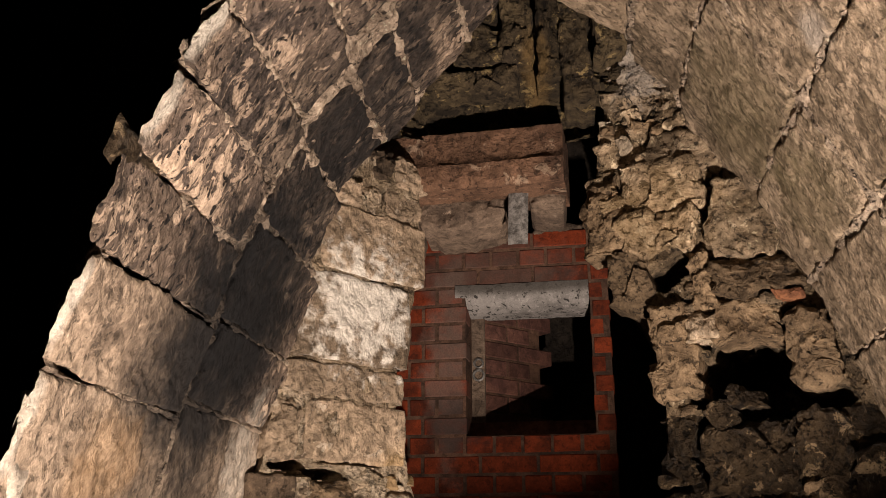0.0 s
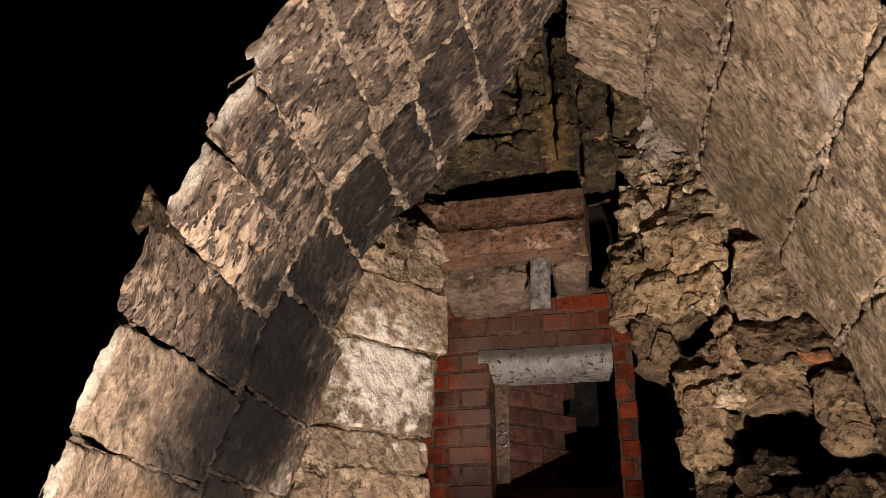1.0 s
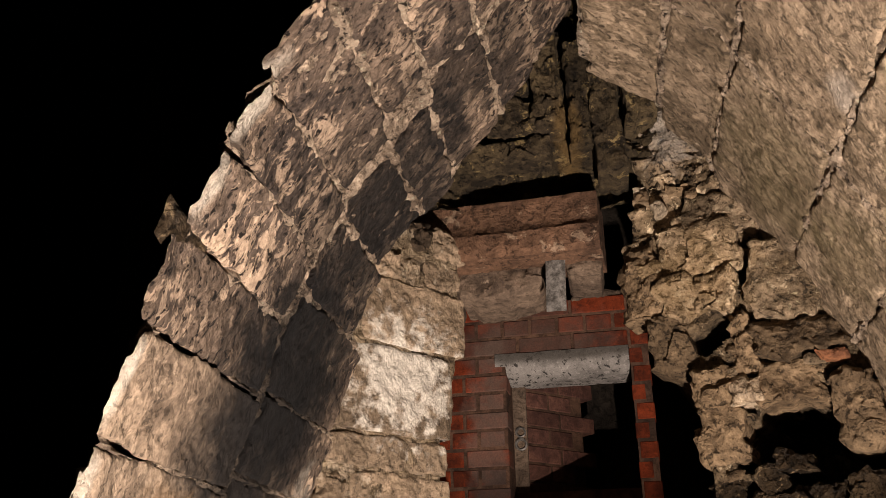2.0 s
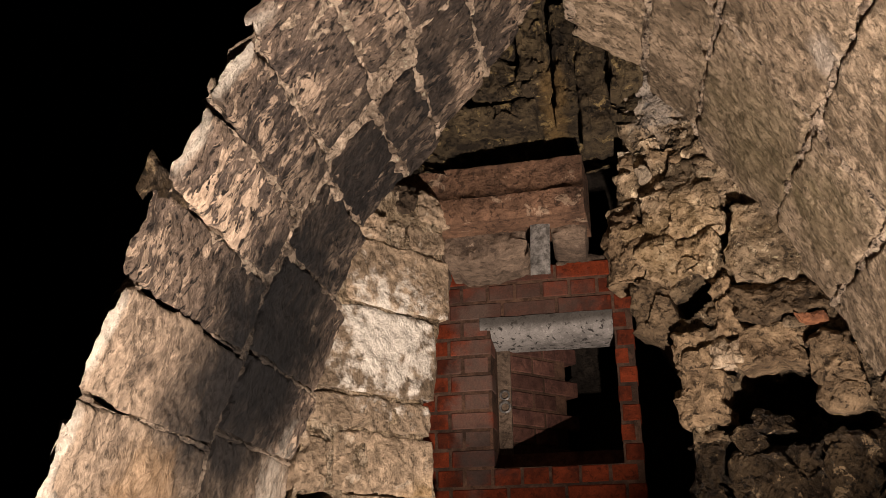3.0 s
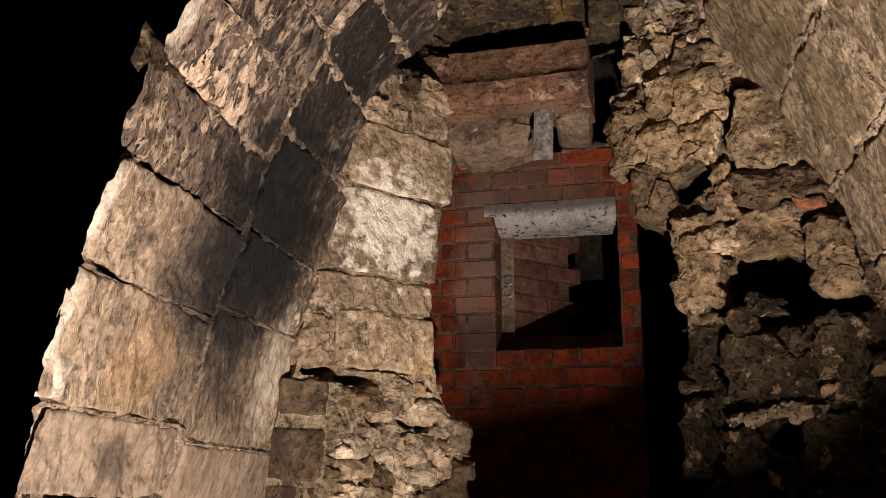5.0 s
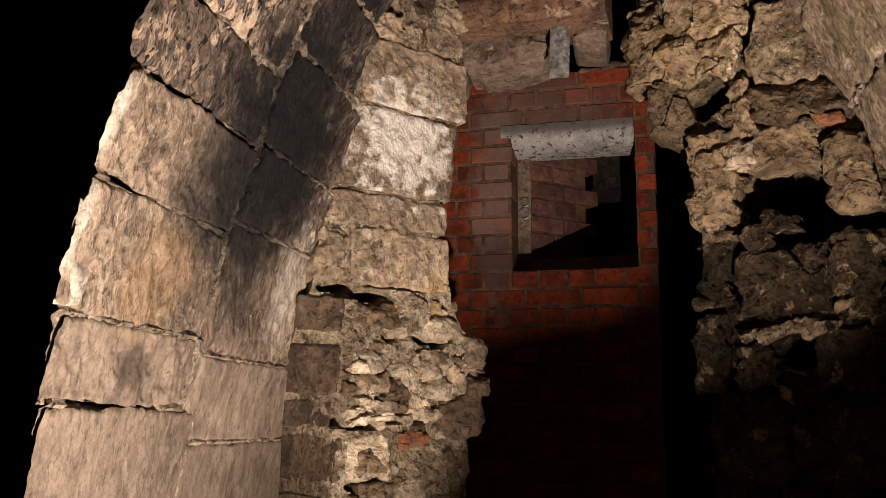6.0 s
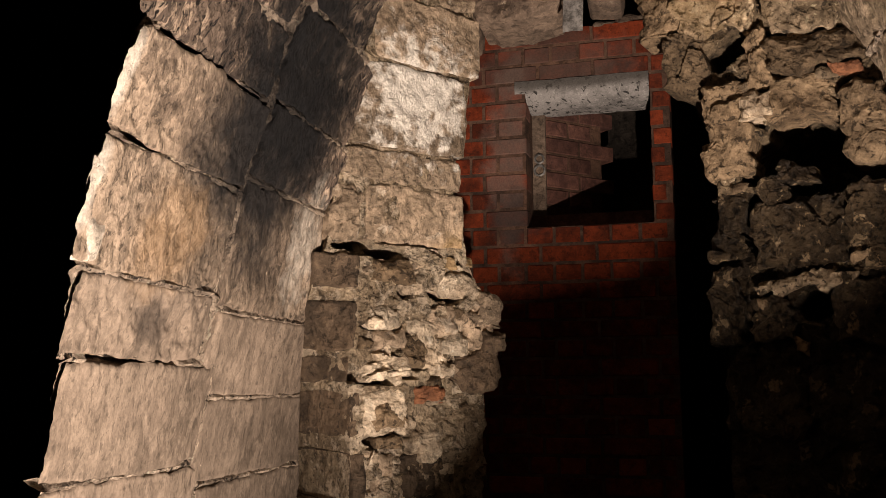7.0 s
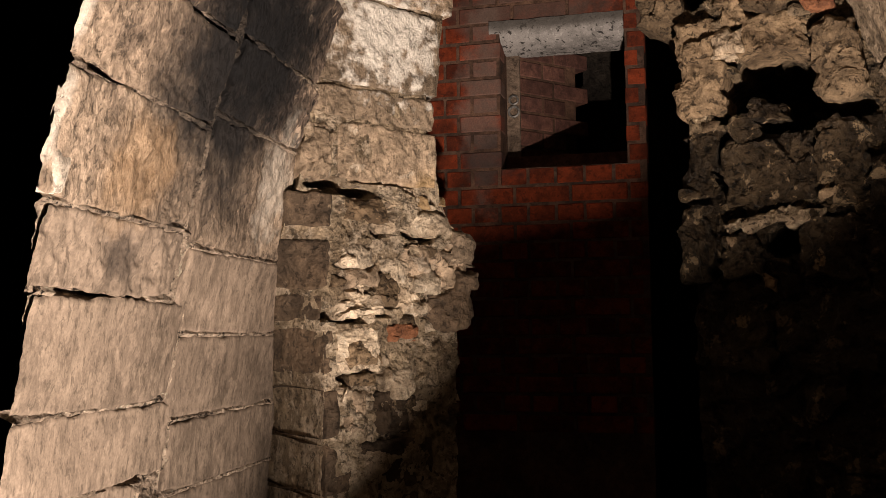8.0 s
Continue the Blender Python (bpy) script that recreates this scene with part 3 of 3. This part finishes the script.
# x0, x1, z0, z1, out
RUBBLE = {
    "o": [(0.17, 0.40, 3.01, 3.27, 0.03), (0.17, 0.34, 2.90, 3.01, 0.02), (0.34, 0.44, 2.84, 3.0, 0.02), (0.15, 0.30, 2.76, 2.88, 0.01), (0.30, 0.55, 2.68, 2.84, 0.03),
          (0.205, 0.44, 2.56, 2.735, 0.05), (0.20, 0.30, 2.43, 2.555, 0.05), (0.30, 0.43, 2.44, 2.56, 0.045), (0.46, 0.65, 2.38, 2.632, 0.06)],
    "p": [(0.455, 0.69, 2.262, 2.372, 0.045), (0.39, 0.45, 2.23, 2.42, 0.03), (0.15, 0.265, 2.275, 2.425, 0.03), (0.09, 0.20, 2.45, 2.71, 0.03)],
    "q": [(0.268, 0.385, 1.975, 2.25, 0.04), (0.45, 0.62, 2.13, 2.255, 0.03), (0.637, 0.745, 1.985, 2.195, 0.05), (0.625, 0.69, 2.228, 2.255, 0.045), (0.375, 0.45, 2.145, 2.205, 0.06)],
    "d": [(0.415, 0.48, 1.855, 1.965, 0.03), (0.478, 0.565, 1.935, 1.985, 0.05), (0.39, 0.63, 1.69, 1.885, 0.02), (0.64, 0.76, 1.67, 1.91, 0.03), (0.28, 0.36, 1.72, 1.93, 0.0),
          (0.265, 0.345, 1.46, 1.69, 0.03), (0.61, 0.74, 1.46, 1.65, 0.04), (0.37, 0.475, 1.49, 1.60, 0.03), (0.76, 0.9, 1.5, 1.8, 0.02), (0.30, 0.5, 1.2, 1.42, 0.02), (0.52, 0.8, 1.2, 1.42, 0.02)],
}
# p is brown stone; q shares its brown to paint partial shade
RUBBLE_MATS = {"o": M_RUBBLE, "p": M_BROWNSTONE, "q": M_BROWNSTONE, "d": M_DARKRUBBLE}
k = 0
for letter, stones in RUBBLE.items():
    for x0, x1, z0, z1, out in stones:
        k += 1
        put("stone", lump(rubble_place, x0 - 0.005, x1 + 0.005, z0 - 0.004, z1 + 0.004, out + 0.008, 210 + k, 36, scab=0.003, lean=0.6, back=0.12, edge=0.016, rough=0.007, wobble=0.026, curl=6, crag=0.018, tilt=(0.008 * ((k * 3) % 5 - 2), 0.008 * ((k * 7) % 5 - 2))),
            M_BRICKBIT if (x0, z0) == (0.625, 2.228) else M_PALE if (x0, z0) == (0.375, 2.145) else RUBBLE_MATS[letter], wall_rubble)
put("ledge", lump(rubble_place, 0.39, 0.655, 1.615, 1.668, 0.05, 260, 30, back=0.1, edge=0.02, rough=0.014, wobble=0.03, curl=8, crag=0.02, scab=0.004), M_RUBBLE, wall_rubble, "pale mortar ledge")

rng = random.Random(7)
for i in range(85):
    z = rng.uniform(1.45, 3.2)
    x = rng.uniform(rubble_edge(z) + 0.01, min(0.80, arch_x(1, z) - 0.02))
    w, h = rng.uniform(0.025, 0.085), rng.uniform(0.02, 0.05)
    tone = rng.random()
    if any(((x - hx) / (rx + 0.02)) ** 2 + ((z - hz) / (rz + 0.02)) ** 2 < 1 for hx, hz, rx, rz, _ in RUBBLE_HOLES):
        continue
    # below 2 m the stones are picked darker to paint the shade
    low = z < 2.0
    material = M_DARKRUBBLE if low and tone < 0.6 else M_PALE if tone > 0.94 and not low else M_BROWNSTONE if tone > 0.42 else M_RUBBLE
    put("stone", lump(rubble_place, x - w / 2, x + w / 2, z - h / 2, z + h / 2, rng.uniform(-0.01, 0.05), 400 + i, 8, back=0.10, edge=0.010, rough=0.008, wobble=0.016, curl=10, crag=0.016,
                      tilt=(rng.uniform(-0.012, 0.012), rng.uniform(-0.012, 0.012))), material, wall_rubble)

# ---- broken masonry in the point of the arch, above the lintel ----
wall_upper = tagged(new("wall_upper"), "dark broken rubble under the point of the arch", "stone wall", kind="structure")


def upper_place(x, z, d):
    return Vector((x, 2.86 - d - 0.10 * (z - 3.0), z))


def upper_fn(a, b):
    x, z = -0.85 + 1.25 * a, 2.90 + 0.85 * b
    hollow = 0.26 * max(0.0, 1 - ((x + 0.17) / 0.42) ** 2 - ((z - 2.96) / 0.13) ** 2)
    return upper_place(x, z, -0.05 - hollow + 0.02 * fr((x, z, 8), 7, 5) + 0.035 * fr((x, z * 1.8, 21), 15, 4) + 0.008 * fr((x, z, 2), 30, 2) + facet((x, z, 1), 10, 0.05) + facet((x, z, 6), 26, 0.026))


put("core", sheet(upper_fn, 160, 120), M_UPPER, wall_upper)
for x0, x1, z0, z1, out, seed in ((-0.34, -0.14, 3.10, 3.24, 0.04, 1), (-0.17, -0.07, 3.10, 3.46, 0.06, 2), (-0.06, 0.03, 3.03, 3.42, 0.04, 3), (0.02, 0.125, 2.93, 3.30, 0.07, 4),
                                  (-0.40, -0.12, 3.03, 3.085, 0.03, 5), (-0.30, -0.18, 3.25, 3.42, 0.03, 6), (0.13, 0.24, 3.1, 3.4, 0.05, 7)):
    put("stone", lump(upper_place, x0, x1, z0, z1, out, 300 + seed, 20, back=0.12, edge=0.012, rough=0.010, wobble=0.018, curl=8, crag=0.026), M_UPPER, wall_upper)

# ---- red stone lintel ----
TURN5 = pose(-0.28, 2.98, 0, 0, 0, -4.5)
lintel = tagged(new("stone_lintel"), "chipped red sandstone lintel with a projecting lower band", "lintel")
lintel.matrix_world = TURN5


def beam(x0, x1, ys_zs, nx, chip, seed, stop=0.0):
    """A long stone whose section is the (y, z) ring, with small chips; the chamfer dies out at its left end over stop metres."""
    bm = bmesh.new()
    rings = []
    for i in range(nx + 1):
        x = x0 + (x1 - x0) * i / nx
        f = 1.0 if stop == 0 else min(1.0, max(0.0, (x - x0) / stop))
        ring = []
        for y, z, cy in ys_zs:
            q = (x * 1.0, y + seed, z)
            ring.append(bm.verts.new((x, y + cy * f + chip * fr(q, 14, 4), z + chip * fr((x, y + 4 + seed, z), 16, 4))))
        rings.append(ring)
    n = len(ys_zs)
    for r0, r1 in zip(rings, rings[1:]):
        for j in range(n):
            bm.faces.new((r0[j], r0[(j + 1) % n], r1[(j + 1) % n], r1[j]))
    bm.faces.new(rings[0])
    bm.faces.new(rings[-1][::-1])
    return bm


put("fascia", beam(-0.44, 0.30, [(0.22, 2.93, 0), (0.0, 2.93, 0.0), (-0.032, 2.922, 0.017), (-0.032, 2.875, 0.017), (-0.032, 2.834, 0.017), (-0.031, 2.815, 0.009), (-0.032, 2.797, 0), (0.22, 2.797, 0)], 110, 0.0035, 1, 0.13), M_REDSTONE, lintel)
put("lower_band", beam(-0.40, 0.30, [(0.22, 2.7965, 0), (-0.033, 2.7965, 0), (-0.034, 2.77, 0), (-0.030, 2.735, 0), (-0.015, 2.715, 0), (0.22, 2.71, 0)], 110, 0.005, 2), M_REDSTONE, lintel)

backing = tagged(new("backing_stone"), "grey-brown broken stones packed above red brickwork", "stone block")
backing.matrix_world = pose(0, 0, 0)


def pack_place(x, z, d):
    return Vector((x, 3.10 - d - 0.07 * (x + 0.2), z))


for x0, x1, z0, z1, out, seed in ((-0.50, -0.195, 2.62, 2.80, 0.02, 1), (-0.10, 0.02, 2.675, 2.80, 0.03, 2), (-0.62, -0.50, 2.60, 2.86, 0.06, 4)):
    put("stone", lump(pack_place, x0, x1, z0, z1, out, 330 + seed, 20, back=0.25, edge=0.012, rough=0.010, wobble=0.016, curl=8, crag=0.018), M_GREYSTONE, backing)
for x0, x1, z0, z1, seed in ((-0.12, -0.02, 2.79, 2.82, 5), (-0.02, 0.09, 2.79, 2.835, 6)):
    put("stone_chip", lump(lambda x, z, d: Vector((x, 3.69 - d, z)), x0, x1, z0, z1, 0.0, 330 + seed, 8, back=0.1, edge=0.01, rough=0.008, wobble=0.014, crag=0.01), M_GREYSTONE, backing)

strap = tagged(new("metal_strap"), "dull zinc-grey strap hanging before the brickwork", "metal strap")
strap.matrix_world = pose(-0.145, 3.035, 2.535, 0, 2.0, -4)
bm = bmesh.new()
bmesh.ops.create_grid(bm, x_segments=6, y_segments=24, size=0.5)
for v in bm.verts:
    u, w = v.co.x, v.co.y
    v.co = Vector((u * 0.068, -0.006 * (1 - (2 * u) ** 2) + 0.004 * noise.noise(Vector((u * 2, w * 9, 4))), (w + 0.5) * 0.245))
bmesh.ops.solidify(bm, geom=bm.faces[:], thickness=0.006)
put("plate", bm, M_STRAP, strap)

# ---- recess walls behind the jambs, floor and the cellar around, near-black for darkness ----
def plain(name, corners, material, label, n=12):
    a, b, c, d = (Vector(q) for q in corners)
    ob = put(name, sheet(lambda s, t: (a * (1 - s) + b * s) * (1 - t) + (d * (1 - s) + c * s) * t, n, n), material)
    return tagged(ob, label, name.split("_")[0], kind="structure")


plain("wall_recess", [(-1.4, 4.35, 0), (1.6, 4.35, 0), (1.6, 4.35, 3.7), (-1.4, 4.35, 3.7)], M_VOID, "stone wall behind the brick blocking, darkness in its colour")
plain("wall_recess", [(-1.4, 2.4, 0), (-1.4, 4.35, 0), (-1.4, 4.35, 3.7), (-1.4, 2.4, 3.7)], M_VOID, "stone side of a deep recess, darkness in its colour")
plain("wall_recess", [(1.6, 2.4, 0), (1.6, 4.35, 0), (1.6, 4.35, 3.7), (1.6, 2.4, 3.7)], M_VOID, "stone side of a deep recess, darkness in its colour")
plain("ceiling_recess", [(-1.4, 2.2, 3.7), (1.6, 2.2, 3.7), (1.6, 4.35, 3.7), (-1.4, 4.35, 3.7)], M_VOID, "stone roof over the recess, darkness in its colour")
plain("floor", [(-9, -4, 0), (7, -4, 0), (7, 10, 0), (-9, 10, 0)], M_EARTH, "dark earth floor of the cellar")
plain("ceiling", [(-9, -4, 5.0), (7, -4, 5.0), (7, 10, 5.0), (-9, 10, 5.0)], M_VOID, "stone cellar ceiling, added, darkness in its colour")
plain("wall_west", [(-9, -4, 0), (-9, 10, 0), (-9, 10, 5.0), (-9, -4, 5.0)], M_VOID, "stone cellar wall, added, darkness in its colour")
plain("wall_east", [(7, -4, 0), (7, 10, 0), (7, 10, 5.0), (7, -4, 5.0)], M_VOID, "stone cellar wall, added, darkness in its colour")
plain("wall_south", [(-9, -4, 0), (7, -4, 0), (7, -4, 5.0), (-9, -4, 5.0)], M_VOID, "stone cellar wall, added, darkness in its colour")
plain("wall_north", [(-9, 10, 0), (7, 10, 0), (7, 10, 5.0), (-9, 10, 5.0)], M_VOID, "stone cellar wall, added, darkness in its colour")

# unseen heap, added between lamp and arch to keep the far walls' foot dark
def heap_fn(a, b):
    x, y = -0.5 + 2.0 * a, 1.22 + 0.20 * b
    crest = float(np.interp(x, [-0.5, -0.3, -0.05, 0.10, 0.19, 0.24, 0.33, 0.38, 0.46, 0.54, 0.8, 1.5], [0.0, 0.02, 0.24, 0.375, 0.415, 0.440, 0.455, 0.50, 0.535, 0.62, 0.78, 0.80]))
    return Vector((x, y, crest * math.sin(math.pi * b) + 0.010 * fr((x, y, 0), 12, 3) * math.sin(math.pi * b)))


heap = tagged(put("rubble_heap", sheet(heap_fn, 80, 24), M_EARTH), "low unseen heap added to shade the far walls", "rubble", kind="stuff")

# ---- brick blocking with a small square opening ----
wall_brick = tagged(new("wall_brick"), "red brick blocking with a small square opening", "brick wall", kind="structure")
wall_brick.matrix_world = pose(-0.15, 3.70, 0, 0, 0, -3)
X0, X1, OPEN0, OPEN1, SILL, HEAD = -0.66, 0.33, -0.245, 0.25, 1.985, 2.455


def box(bm, x0, x1, y0, y1, z0, z1):
    vs = [bm.verts.new((x, y, z)) for x in (x0, x1) for y in (y0, y1) for z in (z0, z1)]
    for f in ((0, 1, 3, 2), (4, 6, 7, 5), (0, 4, 5, 1), (2, 3, 7, 6), (0, 2, 6, 4), (1, 5, 7, 3)):
        bm.faces.new([vs[i] for i in f])


bm = bmesh.new()
for x0, x1, z0, z1 in ((X0, OPEN0 - 0.003, 0, 2.80), (OPEN1 + 0.003, X1 - 0.004, 0, 2.80), (OPEN0 - 0.003, OPEN1 + 0.003, 0, SILL - 0.004), (OPEN0 - 0.003, OPEN1 + 0.003, HEAD + 0.13, 2.80)):
    box(bm, x0, x1, 0.003, 0.33, z0, z1)
put("mortar_bed", bm, M_BRICKMORTAR, wall_brick, "grey mortar joints", smooth=False)


def brick_mesh(w, seed):
    bm = bmesh.new()
    box(bm, 0, w, 0, 0.10, 0, 0.065)
    bmesh.ops.bevel(bm, geom=bm.edges[:], offset=0.004, segments=1, affect="EDGES")
    for v in bm.verts:
        v.co += Vector((noise.noise(v.co * 30 + Vector((seed, 0, 0))), 0.6 * noise.noise(v.co * 25 + Vector((0, seed, 0))), noise.noise(v.co * 30 + Vector((0, 0, seed))))) * 0.002
    me = bpy.data.meshes.new("brick")
    bm.to_mesh(me)
    bm.free()
    return me


BRICK_W = {w: [brick_mesh(w, 3 * s + w * 50) for s in range(3)] for w in (0.215, 0.1025)}
BRICK_CACHE = {}


def lay(x0, x1, z, k, material=M_BRICK):
    w = round(x1 - x0, 4)
    if w < 0.03:
        return
    key = (w, k % 3, material.name)
    if key not in BRICK_CACHE:
        me = BRICK_W[w][k % 3].copy() if w in BRICK_W else brick_mesh(w, k)
        me.materials.append(material)
        BRICK_CACHE[key] = me
    ob = new("brick", BRICK_CACHE[key])
    ob.parent = wall_brick
    ob.location = (x0, 0.001 * ((k * 7) % 5 - 2), z)


course = 0
z = SILL - 0.075 * 14
while z < 2.79:
    header = course % 2 == 1
    step = 0.1125 if header else 0.225
    x = -0.19 - step * 8 + (0.0 if not header else 0.054)
    k = course * 5
    while x < X1:
        a, b = max(x, X0), min(x + step - 0.010, X1)
        k += 1
        pieces = [(a, b)]
        if SILL - 0.01 < z < HEAD + 0.10:
            pieces = [(a, min(b, OPEN0)), (max(a, OPEN1), b)]
        for p0, p1 in pieces:
            if p1 - p0 > 0.03:
                blue = header and abs(z - (SILL - 0.15)) < 0.01 and p0 < 0.04 < p1
                lay(p0, p1, z + 0.005, k, M_BLUEBRICK if blue else M_BRICK)
        x += step
    z += 0.075
    course += 1

opening_lintel = tagged(new("concrete_lintel"), "pitted grey concrete lintel over the small opening", "lintel")
opening_lintel.matrix_world = wall_brick.matrix_world.copy()
bm = beam(-0.29, 0.25, [(0.20, HEAD + 0.135, 0), (-0.004, HEAD + 0.135, 0), (-0.006, HEAD + 0.10, 0), (0.0, HEAD + 0.085, 0), (0.025, HEAD + 0.06, 0), (0.06, HEAD + 0.042, 0), (0.10, HEAD + 0.034, 0), (0.20, HEAD + 0.034, 0)], 40, 0.002, 5)
put("block", bm, M_CONCRETE, opening_lintel)

# inside of the opening
inner = tagged(new("opening_lining"), "sooty brick and grey render inside the small opening", "brick lining")
inner.matrix_world = wall_brick.matrix_world.copy()
bm = bmesh.new()
box(bm, OPEN0 - 0.05, OPEN0 + 0.052, 0.16, 0.27, 1.9, 2.75)
put("render_jamb", bm, M_GREYSTONE, inner, "grey cement render", smooth=False)
# added ledge that lifts the shadow line inside the opening
bm = bmesh.new()
box(bm, OPEN0 - 0.05, OPEN1 + 0.05, 0.11, 0.15, 1.9, 2.048)
put("inner_sill", bm, M_SOOTBRICK, inner, "added ledge behind the sill, raises the shadow", smooth=False)
for z, r in ((2.30, 0.022), (2.25, 0.026)):
    bm = bmesh.new()
    rings = [[bm.verts.new((OPEN0 + 0.026 + q * math.cos(a), 0.158 - lift, z + q * math.sin(a))) for a in (math.tau * i / 24 for i in range(24))]
             for q, lift in ((r, -0.004), (r, 0.004), (r * 0.75, 0.006), (r * 0.62, 0.002), (r * 0.60, -0.004))]
    for r0, r1 in zip(rings, rings[1:]):
        for i in range(24):
            bm.faces.new((r0[i], r0[(i + 1) % 24], r1[(i + 1) % 24], r1[i]))
    put("ring", bm, M_STRAP, inner, "dull metal ring set in the render")
bm = bmesh.new()
box(bm, -0.02, 0.31, 0.004, 0.09, -0.02, 0.77)
bed = put("mortar_bed", bm, M_BRICKMORTAR, inner, "grey mortar joints", smooth=False)
bed.matrix_local = pose(OPEN0 + 0.050, 0.175, 1.96, 0, 0, 47)
for row in range(10):
    for col in range(2):
        bm = bmesh.new()
        box(bm, 0, (0.19 if row % 2 else 0.12) if col else (0.12 + (0.06 if row % 2 else 0)), 0, 0.1, 0, 0.065)
        bmesh.ops.bevel(bm, geom=bm.edges[:], offset=0.004, segments=1, affect="EDGES")
        ob = put("brick", bm, M_SOOTBRICK, inner, smooth=False)
        ob.matrix_local = pose(OPEN0 + 0.050, 0.175, 1.96 + 0.075 * row, 0, 0, 47) @ pose((0.13 + (0.06 if row % 2 else 0)) * col, 0, 0)
